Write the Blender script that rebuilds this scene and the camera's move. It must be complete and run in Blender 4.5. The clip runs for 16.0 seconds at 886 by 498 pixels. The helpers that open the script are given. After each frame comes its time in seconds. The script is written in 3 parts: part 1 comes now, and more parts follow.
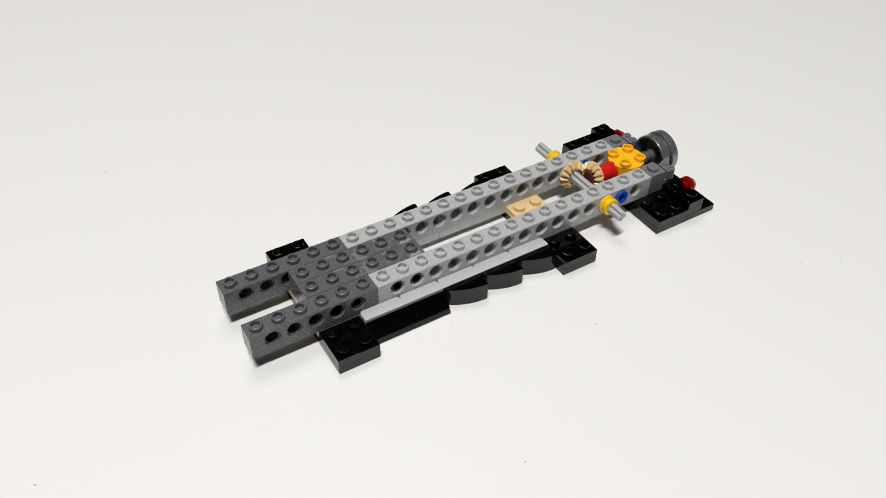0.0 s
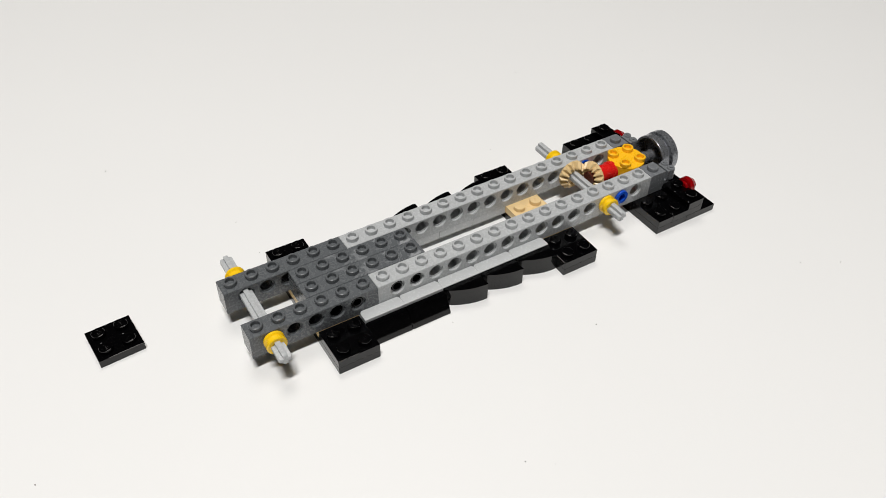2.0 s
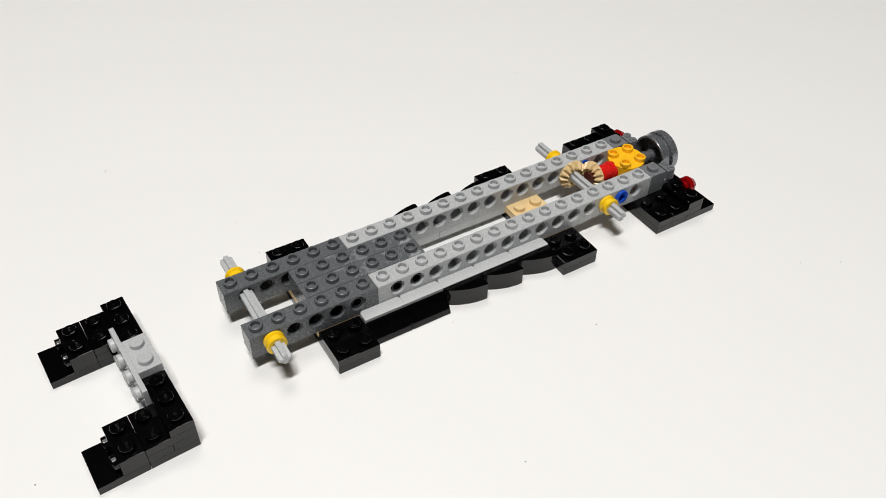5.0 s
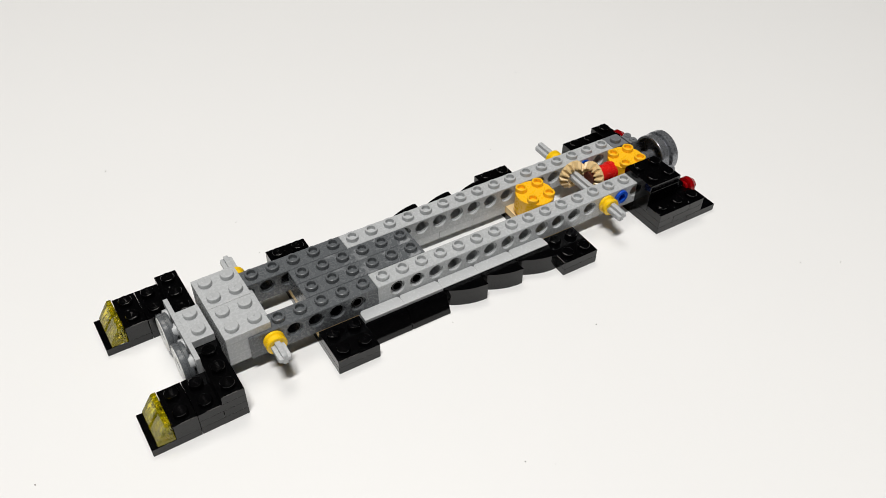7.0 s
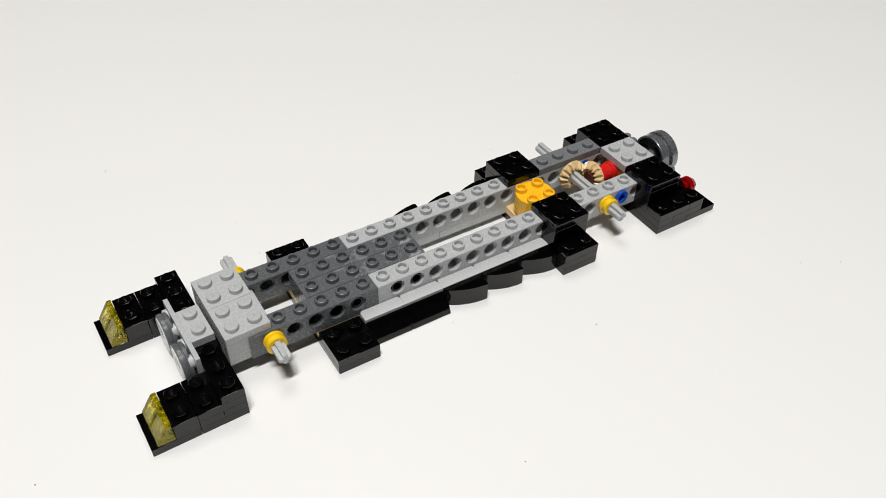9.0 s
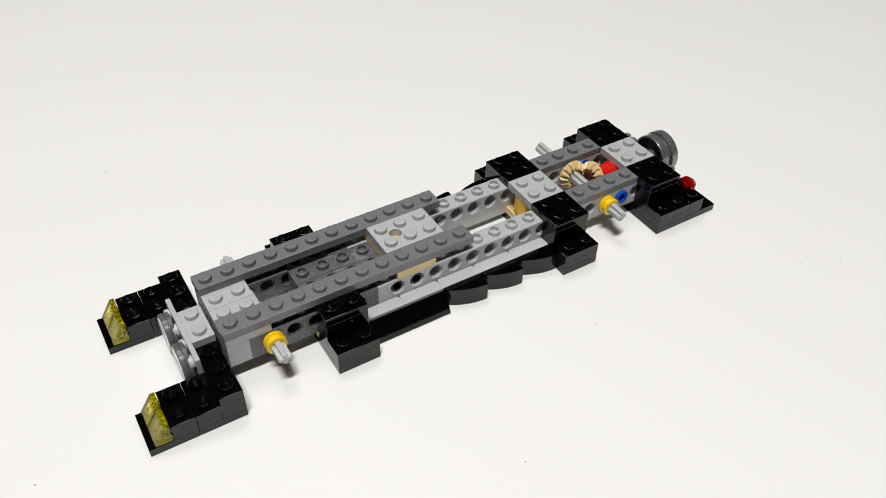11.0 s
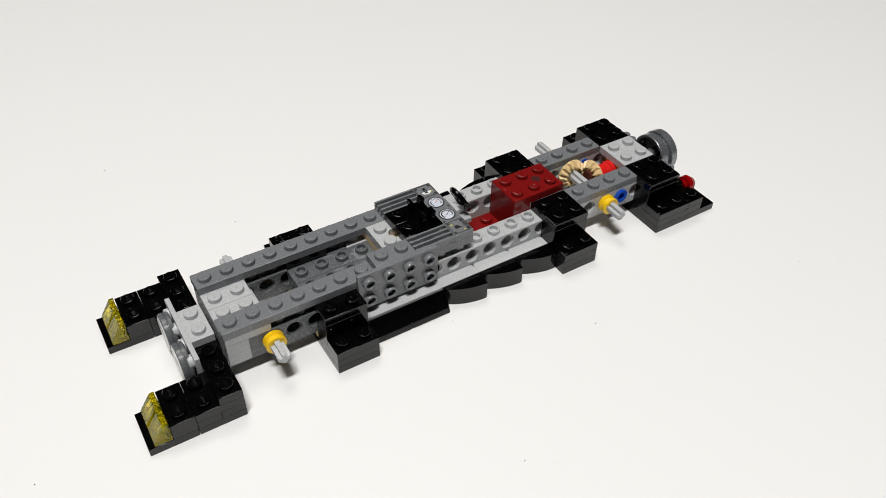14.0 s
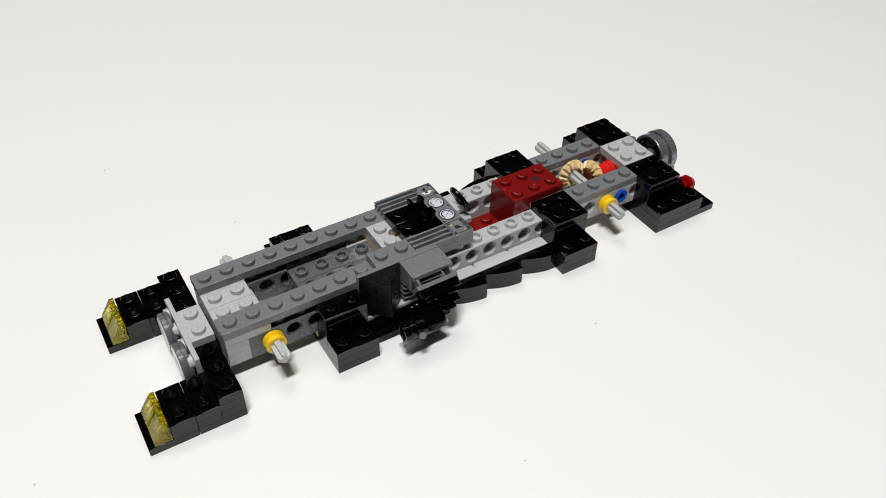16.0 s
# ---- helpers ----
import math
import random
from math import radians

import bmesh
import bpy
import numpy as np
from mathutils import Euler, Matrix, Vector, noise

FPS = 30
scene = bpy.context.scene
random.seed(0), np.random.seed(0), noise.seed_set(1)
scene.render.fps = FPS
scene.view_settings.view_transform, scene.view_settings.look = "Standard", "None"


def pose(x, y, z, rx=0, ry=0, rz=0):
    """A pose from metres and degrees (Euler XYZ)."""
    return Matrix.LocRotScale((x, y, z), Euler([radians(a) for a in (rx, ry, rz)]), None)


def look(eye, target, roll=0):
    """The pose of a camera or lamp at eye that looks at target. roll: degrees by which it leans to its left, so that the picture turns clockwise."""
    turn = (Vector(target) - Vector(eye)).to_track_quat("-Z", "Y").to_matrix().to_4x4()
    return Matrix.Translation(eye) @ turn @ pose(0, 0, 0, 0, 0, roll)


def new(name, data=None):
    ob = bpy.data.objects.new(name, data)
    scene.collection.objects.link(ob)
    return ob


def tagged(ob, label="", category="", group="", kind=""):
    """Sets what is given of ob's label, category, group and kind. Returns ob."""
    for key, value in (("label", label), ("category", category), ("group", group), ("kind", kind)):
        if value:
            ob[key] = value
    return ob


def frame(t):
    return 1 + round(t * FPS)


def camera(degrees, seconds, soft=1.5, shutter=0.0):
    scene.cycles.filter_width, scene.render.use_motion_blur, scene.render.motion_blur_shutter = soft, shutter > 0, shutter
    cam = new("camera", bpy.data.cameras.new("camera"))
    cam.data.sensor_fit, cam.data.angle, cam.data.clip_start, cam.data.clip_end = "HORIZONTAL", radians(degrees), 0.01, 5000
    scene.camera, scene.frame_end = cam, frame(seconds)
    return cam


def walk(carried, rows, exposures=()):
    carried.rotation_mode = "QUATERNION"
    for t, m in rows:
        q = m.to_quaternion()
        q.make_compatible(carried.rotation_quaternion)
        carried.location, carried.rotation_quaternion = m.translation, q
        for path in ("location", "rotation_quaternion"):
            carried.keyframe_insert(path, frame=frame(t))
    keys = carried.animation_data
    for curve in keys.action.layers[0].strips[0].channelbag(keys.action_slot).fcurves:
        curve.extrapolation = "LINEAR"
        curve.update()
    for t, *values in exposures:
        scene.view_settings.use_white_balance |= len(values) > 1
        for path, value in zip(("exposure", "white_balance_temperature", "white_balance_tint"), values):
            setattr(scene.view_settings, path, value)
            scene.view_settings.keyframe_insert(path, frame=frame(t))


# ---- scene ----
cam = camera(56.55, 16.0, soft=0.5)
STAND = look((-0.04256, -0.18574, 0.22126), (0.07612, 0.00225, 0.01982), roll=1.281)
NUDGED = look((-0.04256, -0.18574, 0.22126), (0.07625, 0.00203, 0.01953), roll=1.263)      # after a slight knock
walk(cam, [(0, STAND), (12.1, STAND), (12.4, NUDGED), (16, NUDGED)],
     exposures=[(0, -0.06), (1.5, -0.05), (3, -0.01), (9, 0.0), (16, 0.0)])

# ---------------------------------------------------------------- light
S, P = 0.008, 0.0032            # stud pitch and plate height of the toy bricks
PI = math.pi

world = bpy.data.worlds.new("room_air")
scene.world = world
world.use_nodes = True
world.node_tree.nodes["Background"].inputs[0].default_value = (1.0, 0.96, 0.92, 1)
world.node_tree.nodes["Background"].inputs[1].default_value = 0.02


def lamp(name, x, y, z, wide, deep, watts, colour):
    """A flat lamp that shines straight down."""
    data = bpy.data.lights.new(name, "AREA")
    data.shape, data.size, data.size_y, data.energy, data.color = "RECTANGLE", wide, deep, watts, colour
    ob = new(name, data)
    ob.matrix_world = pose(x, y, z)
    return ob


# a long tube lamp over the table, and an added, unseen fill lamp overhead
lamp("tube_lamp", -0.26, -0.36, 1.76, 0.46, 0.12, 33.0, (1.0, 0.983, 0.962))
lamp("fill_lamp", 0.25, 0.85, 2.25, 0.9, 0.9, 15.0, (1.0, 0.955, 0.895))


# ---------------------------------------------------------------- materials
def material(name, colour, rough=0.3, bump=0.04, grain=900, wear=0.05, metal=0.0, trans=0.0, spec=0.5, ior=1.52, mottle=120):
    mat = bpy.data.materials.new(name)
    mat.use_nodes = True
    nt = mat.node_tree
    b = nt.nodes["Principled BSDF"]
    co = nt.nodes.new("ShaderNodeTexCoord")
    big = nt.nodes.new("ShaderNodeTexNoise")
    big.inputs["Scale"].default_value, big.inputs["Detail"].default_value = mottle, 3
    fine = nt.nodes.new("ShaderNodeTexNoise")
    fine.inputs["Scale"].default_value, fine.inputs["Detail"].default_value = grain, 4
    nt.links.new(co.outputs["Object"], big.inputs["Vector"])
    nt.links.new(co.outputs["Object"], fine.inputs["Vector"])
    mix = nt.nodes.new("ShaderNodeMix")
    mix.data_type = "RGBA"
    mix.inputs[6].default_value = (*[c * (1 - wear) for c in colour], 1)
    mix.inputs[7].default_value = (*[min(1, c * (1 + wear)) for c in colour], 1)
    nt.links.new(big.outputs["Fac"], mix.inputs[0])
    nt.links.new(mix.outputs[2], b.inputs["Base Color"])
    rr = nt.nodes.new("ShaderNodeMapRange")
    rr.inputs["From Min"].default_value, rr.inputs["From Max"].default_value = 0.3, 0.7
    rr.inputs["To Min"].default_value, rr.inputs["To Max"].default_value = rough * 0.8, rough * 1.25
    nt.links.new(fine.outputs["Fac"], rr.inputs["Value"])
    nt.links.new(rr.outputs[0], b.inputs["Roughness"])
    bp = nt.nodes.new("ShaderNodeBump")
    bp.inputs["Strength"].default_value, bp.inputs["Distance"].default_value = bump, 0.0004
    nt.links.new(fine.outputs["Fac"], bp.inputs["Height"])
    nt.links.new(bp.outputs[0], b.inputs["Normal"])
    b.inputs["Metallic"].default_value = metal
    b.inputs["Transmission Weight"].default_value = trans
    b.inputs["Specular IOR Level"].default_value = spec
    b.inputs["IOR"].default_value = ior
    return mat


LIGHT = material("light_grey_plastic", (0.430, 0.442, 0.448), 0.26)
# LIGHT again, raised: the bright sheen of the ledges is put into the colour
PALE = material("lit_light_grey_plastic", (0.49, 0.502, 0.506), 0.24)
DARK = material("dark_grey_plastic", (0.160, 0.168, 0.178), 0.24)
# same plastic as DARK; the dimmer light on beams and discs is coloured in
BEAM = material("dimmed_dark_grey_plastic", (0.099, 0.106, 0.112), 0.26)
BLOTCHED = material("blotched_dark_grey_plastic", (0.099, 0.106, 0.112), 0.26)
SATIN = material("satin_black_plastic", (0.0035, 0.0035, 0.0038), 0.30, bump=0.025, spec=0.24)
BLACK = material("black_plastic", (0.0010, 0.0010, 0.0012), 0.10, bump=0.02, spec=0.43)
YELLOW = material("bright_orange_yellow_plastic", (0.90, 0.485, 0.014), 0.28)
LEMON = material("yellow_plastic", (0.88, 0.55, 0.008), 0.28)
TAN = material("tan_plastic", (0.72, 0.53, 0.27), 0.32)
RED = material("red_plastic", (0.62, 0.012, 0.010), 0.25)
DKRED = material("dark_red_plastic", (0.175, 0.006, 0.006), 0.18)
BROWN = material("reddish_brown_plastic", (0.10, 0.022, 0.012), 0.3)
BLUE = material("blue_plastic", (0.006, 0.07, 0.50), 0.25)
SILVER = material("flat_silver_plastic", (0.27, 0.28, 0.30), 0.28, metal=0.7)
WHITE = material("white_plastic", (0.78, 0.78, 0.76), 0.35)
DIAL = material("pale_grey_print", (0.56, 0.60, 0.67), 0.35)
INK = material("black_print", (0.012, 0.012, 0.012), 0.4)
INKY = material("yellow_print", (0.46, 0.42, 0.10), 0.4)
INKR = material("red_print", (0.6, 0.05, 0.04), 0.4)
CLEARY = material("transparent_yellow_plastic", (1.0, 0.87, 0.015), 0.02, bump=0.04, trans=0.90, spec=0.5, ior=1.45)
CLEARR = material("transparent_red_plastic", (0.34, 0.002, 0.004), 0.08, bump=0.01, trans=0.35, ior=1.5)
SMOKE = material("transparent_smoke_plastic", (0.40, 0.40, 0.40), 0.22, bump=0.02, trans=0.45, ior=1.5)
SHEET = material("matt_white_card", (0.79, 0.79, 0.782), 0.55, bump=0.05, grain=1500, wear=0.012, mottle=9)
PAINT = material("unseen_room_paint", (0.055, 0.053, 0.05), 0.7, grain=300, wear=0.03, mottle=3)
DUST = material("grey_dust", (0.25, 0.24, 0.22), 0.9)


def blotch(mat, pale):
    """Pale uneven blotches that thicken towards the far end of a beam."""
    nt = mat.node_tree
    b = nt.nodes["Principled BSDF"]
    co = nt.nodes.new("ShaderNodeTexCoord")
    along = nt.nodes.new("ShaderNodeSeparateXYZ")
    nt.links.new(co.outputs["Object"], along.inputs[0])
    near = nt.nodes.new("ShaderNodeMapRange")
    near.inputs["From Min"].default_value, near.inputs["From Max"].default_value = 0.004, 0.044
    near.inputs["To Min"].default_value, near.inputs["To Max"].default_value = 0.10, 0.75
    nt.links.new(along.outputs["X"], near.inputs["Value"])
    blot = nt.nodes.new("ShaderNodeTexNoise")
    blot.inputs["Scale"].default_value, blot.inputs["Detail"].default_value, blot.inputs["Distortion"].default_value = 190, 5, 1.6
    nt.links.new(co.outputs["Object"], blot.inputs["Vector"])
    edge = nt.nodes.new("ShaderNodeMapRange")
    edge.inputs["From Min"].default_value, edge.inputs["From Max"].default_value = 0.52, 0.66
    nt.links.new(blot.outputs["Fac"], edge.inputs["Value"])
    both = nt.nodes.new("ShaderNodeMath")
    both.operation = "MULTIPLY"
    nt.links.new(near.outputs[0], both.inputs[0])
    nt.links.new(edge.outputs[0], both.inputs[1])
    mix = nt.nodes.new("ShaderNodeMix")
    mix.data_type = "RGBA"
    old = b.inputs["Base Color"].links[0].from_socket
    nt.links.new(both.outputs[0], mix.inputs[0])
    nt.links.new(old, mix.inputs[6])
    mix.inputs[7].default_value = (*pale, 1)
    nt.links.new(mix.outputs[2], b.inputs["Base Color"])


blotch(BLOTCHED, (0.34, 0.35, 0.36))


# ---------------------------------------------------------------- mesh tools
def mesh_of(bm, name, mat, smooth=True):
    bmesh.ops.recalc_face_normals(bm, faces=bm.faces)
    me = bpy.data.meshes.new(name)
    bm.to_mesh(me)
    bm.free()
    me.materials.append(mat)
    if smooth:
        me.polygons.foreach_set("use_smooth", [True] * len(me.polygons))
        me.set_sharp_from_angle(angle=radians(16))
    return me


def box(bm, x0, y0, z0, x1, y1, z1, bevel=0.00018):
    """A box in metres with softly broken edges."""
    r = bmesh.ops.create_cube(bm, size=1)
    for v in r["verts"]:
        v.co = Vector(((x0 + x1) / 2 + v.co.x * (x1 - x0), (y0 + y1) / 2 + v.co.y * (y1 - y0), (z0 + z1) / 2 + v.co.z * (z1 - z0)))
    if bevel:
        edges = {e for v in r["verts"] for e in v.link_edges}
        bmesh.ops.bevel(bm, geom=list(edges), offset=bevel, segments=2, affect="EDGES", profile=0.6)
    return bm


def sbox(bm, x0, y0, z0, x1, y1, z1, bevel=0.00018, gap=0.00006):
    """A box in studs, studs and plates, a hair smaller than its grid cell."""
    return box(bm, x0 * S + gap, y0 * S + gap, z0 * P, x1 * S - gap, y1 * S - gap, z1 * P - 0.00002, bevel)


def lathe(bm, profile, seg=24, m=None):
    """Turn (radius, height) pairs about z, then place them by m."""
    m = m or Matrix()
    rings = []
    for r, z in profile:
        if r < 1e-9:
            rings.append([bm.verts.new(m @ Vector((0, 0, z)))])
        else:
            rings.append([bm.verts.new(m @ Vector((r * math.cos(2 * PI * k / seg), r * math.sin(2 * PI * k / seg), z))) for k in range(seg)])
    for a, b in zip(rings, rings[1:]):
        for k in range(seg):
            j = (k + 1) % seg
            if len(a) == 1 and len(b) == 1:
                continue
            if len(a) == 1:
                bm.faces.new((a[0], b[k], b[j]))
            elif len(b) == 1:
                bm.faces.new((a[k], a[j], b[0]))
            else:
                bm.faces.new((a[k], a[j], b[j], b[k]))
    return bm


def prism(bm, outline, z0, z1, m=None):
    """Extrude a flat outline of (x, y) from z0 to z1."""
    m = m or Matrix()
    lo = [bm.verts.new(m @ Vector((x, y, z0))) for x, y in outline]
    hi = [bm.verts.new(m @ Vector((x, y, z1))) for x, y in outline]
    n = len(outline)
    bm.faces.new(lo[::-1])
    bm.faces.new(hi)
    for k in range(n):
        bm.faces.new((lo[k], lo[(k + 1) % n], hi[(k + 1) % n], hi[k]))
    return bm


STORE = {}


def stored(key, make):
    if key not in STORE:
        STORE[key] = make()
    return STORE[key]


def part(name, me, parent=None, at=None, label="", category=""):
    """Link one mesh as a thing, or as a part under a parent, at a pose in the parent's space."""
    if isinstance(me, bmesh.types.BMesh):
        raise TypeError(name)
    ob = new(name, me)
    ob.parent = parent
    ob.matrix_basis = at or Matrix()
    return tagged(ob, label, category)


def g(x, y, z, rx=0, ry=0, rz=0):
    """A pose from studs, studs and plates."""
    return pose(x * S, y * S, z * P, rx, ry, rz)


def stud_mesh(kind, mat):
    def make():
        bm = bmesh.new()
        R, H = 0.0024, 0.0017
        if kind == "hollow":
            lathe(bm, [(R, 0), (R, H - 0.00030), (R - 0.00009, H - 0.0001), (R - 0.0003, H), (0.0017, H), (0.00155, H - 0.0002), (0.00155, 0.0001), (0, 0.0001)])
        else:
            lathe(bm, [(R, 0), (R, H - 0.00036), (R - 0.00005, H - 0.0002), (R - 0.00017, H - 0.00006), (R - 0.00036, H), (0, H)])
            if kind == "marked":        # the moulding point
                lathe(bm, [(0.00045, H - 0.0001), (0.00042, H + 0.0001), (0.0002, H + 0.00022), (0, H + 0.00024)], 10)
            for k in range(0 if kind == "marked" else 4):          # the raised emblem, as plain bars
                box(bm, -0.0006, -0.00122 + 0.00066 * k, H - 0.0001, 0.0006, -0.00090 + 0.00066 * k, H + 0.00006, 0.00004)
        return mesh_of(bm, "stud", mat)
    return stored(("stud", kind, mat.name), make)


def add_studs(ob, mat, kind, places):
    for k, (x, y, z) in enumerate(places):
        part("stud", stud_mesh("marked" if kind == "solid" and k % 4 == 2 else kind, mat), ob, g(x, y, z))


def brick(name, nx, ny, h, mat, parent=None, at=None, studs="solid", cells=None, label="", category="", bevel=0.00018):
    """A plate (h = 1) or brick (h = 3) with its studs."""
    me = stored(("brick", nx, ny, h, mat.name, bevel), lambda: mesh_of(sbox(bmesh.new(), 0, 0, 0, nx, ny, h, bevel), name, mat))
    ob = part(name, me, parent, at, label, category)
    if studs:
        if cells is None:
            cells = [(i, j) for i in range(int(nx)) for j in range(int(ny))]
        add_studs(ob, mat, studs, [(i + 0.5, j + 0.5, h) for i, j in cells])
    return ob


def beam_mesh(n, mat):
    """A pierced beam n studs long: side walls with stepped round holes between the studs."""
    bm = bmesh.new()
    H, W, C, ZC, R, RB, D = 0.0096, S - 0.00012, 0.0002, 0.0058, 0.0024, 0.00308, 0.0009
    L, gap = n * S, 0.00006
    top = H - C

    def v(x, y, z):
        return bm.verts.new((x, y, z))

    for side in (0, 1):
        y = gap if side == 0 else gap + W
        inn = 1 if side == 0 else -1
        bm.faces.new([v(gap, y, 0), v(0.5 * S, y, 0), v(0.5 * S, y, top), v(gap, y, top)])
        bm.faces.new([v(L - 0.5 * S, y, 0), v(L - gap, y, 0), v(L - gap, y, top), v(L - 0.5 * S, y, top)])
        for i in range(1, n):
            cx = i * S
            half, up, down = 0.5 * S, top - ZC, ZC
            ang = [2 * PI * k / 24 for k in range(24)]
            ang += [math.atan2(up, half), PI - math.atan2(up, half), PI + math.atan2(down, half), 2 * PI - math.atan2(down, half)]
            ang.sort()
            outer, rims = [], [[], [], [], []]
            for a in ang:
                c, s = math.cos(a), math.sin(a)
                k = min(half / abs(c) if abs(c) > 1e-9 else 9, (up if s > 0 else down) / abs(s) if abs(s) > 1e-9 else 9)
                outer.append(v(cx + k * c, y, ZC + k * s))
                for q, (r, d) in enumerate(((RB, 0), (RB - 0.0001, D), (R, D), (R, W / 2))):
                    rims[q].append(v(cx + r * c, y + inn * d, ZC + r * s))
            rows = [outer] + rims
            for a, b in zip(rows, rows[1:]):
                for k in range(len(ang)):
                    j = (k + 1) % len(ang)
                    bm.faces.new((a[k], a[j], b[j], b[k]))
    y0, y1 = gap, gap + W
    bm.faces.new([v(gap, y0, 0), v(gap, y1, 0), v(gap, y1, top), v(gap, y0, top)])
    bm.faces.new([v(L - gap, y0, 0), v(L - gap, y1, 0), v(L - gap, y1, top), v(L - gap, y0, top)])
    bm.faces.new([v(gap, y0, 0), v(L - gap, y0, 0), v(L - gap, y1, 0), v(gap, y1, 0)])
    lo = [(gap, y0), (L - gap, y0), (L - gap, y1), (gap, y1)]
    hi = [(gap + C, y0 + C), (L - gap - C, y0 + C), (L - gap - C, y1 - C), (gap + C, y1 - C)]
    for k in range(4):
        j = (k + 1) % 4
        bm.faces.new([v(*lo[k], top), v(*lo[j], top), v(*hi[j], H), v(*hi[k], H)])
    bm.faces.new([v(*q, H) for q in hi])
    bmesh.ops.remove_doubles(bm, verts=bm.verts, dist=1e-6)
    return mesh_of(bm, "beam", mat)


def beam(n, mat, parent, at, label=""):
    ob = part("beam", stored(("beam", n, mat.name), lambda: beam_mesh(n, mat)), parent, at, label)
    add_studs(ob, mat, "hollow", [(i + 0.5, 0.5, 3) for i in range(n)])
    return ob


def axle_mesh(length, mat):
    """A cross-shaped axle along y from 0 to length studs, with rounded tips."""
    a, b = 0.0024, 0.00092
    ring = []
    for k in range(4):
        c, s = math.cos(k * PI / 2), math.sin(k * PI / 2)
        for x, y in ((a * 0.94, -b), (a, -b * 0.5), (a, b * 0.5), (a * 0.94, b), (b, b)):
            ring.append((x * c - y * s, x * s + y * c))
    bm = bmesh.new()
    ends = [(0, 0.72), (0.0004, 0.9), (0.001, 1), (length * S - 0.001, 1), (length * S - 0.0004, 0.9), (length * S, 0.72)]
    rings = [[bm.verts.new((x * f, y, z * f)) for x, z in ring] for y, f in ends]
    n = len(ring)
    for p, q in zip(rings, rings[1:]):
        for k in range(n):
            bm.faces.new((p[k], p[(k + 1) % n], q[(k + 1) % n], q[k]))
    bm.faces.new(rings[0])
    bm.faces.new(rings[-1][::-1])
    return mesh_of(bm, "axle", mat)


def half_bush_mesh(mat):
    """A narrow grooved collar about the y axis, 4 mm wide."""
    bm = bmesh.new()
    R = 0.00372
    lathe(bm, [(0.0018, 0), (R - 0.0003, 0), (R, 0.0003), (R, 0.0012), (R - 0.0006, 0.0017), (R - 0.0006, 0.0023), (R, 0.0028), (R, 0.0037), (R - 0.0003, 0.004), (0.0018, 0.004), (0.0018, 0)],
          28, pose(0, 0, 0, -90))
    return mesh_of(bm, "collar", mat)


# ---------------------------------------------------------------- the setting
def slab(name, x0, y0, z0, x1, y1, z1, mat, label):
    ob = part(name, mesh_of(box(bmesh.new(), x0, y0, z0, x1, y1, z1, 0.002), name, mat), None, None, label)
    return tagged(ob, kind="structure")


slab("table_top", -1.2, -1.3, -0.03, 1.6, 1.5, 0.0, SHEET, "matt white card sheet covering the work table")
slab("floor", -2.2, -2.2, -0.80, 2.4, 2.4, -0.75, PAINT, "plain grey floor of the room")
# unseen walls and ceiling, added and kept dark to limit bounce and reflections
slab("wall_north", -2.2, 2.4, -0.75, 2.4, 2.5, 2.3, PAINT, "unseen dark wall added to shape bounced light")
slab("wall_south", -2.2, -2.3, -0.75, 2.4, -2.2, 2.3, PAINT, "unseen dark wall added to shape bounced light")
slab("wall_east", 2.4, -2.3, -0.75, 2.5, 2.5, 2.3, PAINT, "unseen dark wall added to shape bounced light")
slab("wall_west", -2.3, -2.3, -0.75, -2.2, 2.5, 2.3, PAINT, "unseen dark wall added to shape bounced light")
slab("ceiling", -2.3, -2.3, 2.3, 2.5, 2.5, 2.4, PAINT, "unseen dark ceiling added to shape bounced light")


# ---------------------------------------------------------------- the chassis that stands from the start
chassis = tagged(new("toy_chassis"), "grey and black toy-brick car chassis lying on white card", "toy chassis")


def cross_plates(x):
    """Two layers of plates that carry the rails and end in black pods."""
    brick("plate", 2, 8, 1, BLACK, chassis, g(x, -2, 0), studs=None)
    brick("plate", 2, 2, 1, BLACK, chassis, g(x, -2, 1))
    brick("plate", 2, 4, 1, TAN, chassis, g(x, 0, 1), cells=[(i, j) for i in (0, 1) for j in (1, 2)], label="tan plate under the rails")
    brick("plate", 2, 2, 1, BLACK, chassis, g(x, 4, 1))


for x in (3, 15):
    cross_plates(x)
for y in (0, 3):
    beam(6, BEAM, chassis, g(0, y, 2), "dark grey pierced beam")
    beam(16, LIGHT, chassis, g(6, y, 2), "light grey pierced beam")
    end = brick("brick", 1, 1, 3, DARK, chassis, g(22, y, 2), label="dark grey end brick with clip")
    bm = bmesh.new()
    sbox(bm, 1.02, 0.30, 0.9, 1.40, 0.70, 2.2)
    sbox(bm, 1.0, 0.12, 0.2, 1.55, 0.34, 1.1)
    sbox(bm, 1.0, 0.66, 0.2, 1.55, 0.88, 1.1)
    for side in (0.26, 0.74):          # the two rounded jaws
        lathe(bm, [(0, 0.0030), (0.0015, 0.0030), (0.0018, 0.0034), (0.0018, 0.0080), (0.0015, 0.0086), (0.0008, 0.0086), (0.0008, 0.0090), (0, 0.0090)], 18, pose(1.62 * S, side * S, 0))
    sbox(bm, 1.30, 0.10, 1.0, 1.62, 0.90, 2.5)
    part("clip", mesh_of(bm, "clip", DARK), end)
for y in (1, 2):
    beam(6, BLOTCHED, chassis, g(3, y, 2), "dark grey pierced beam with pale blotches")


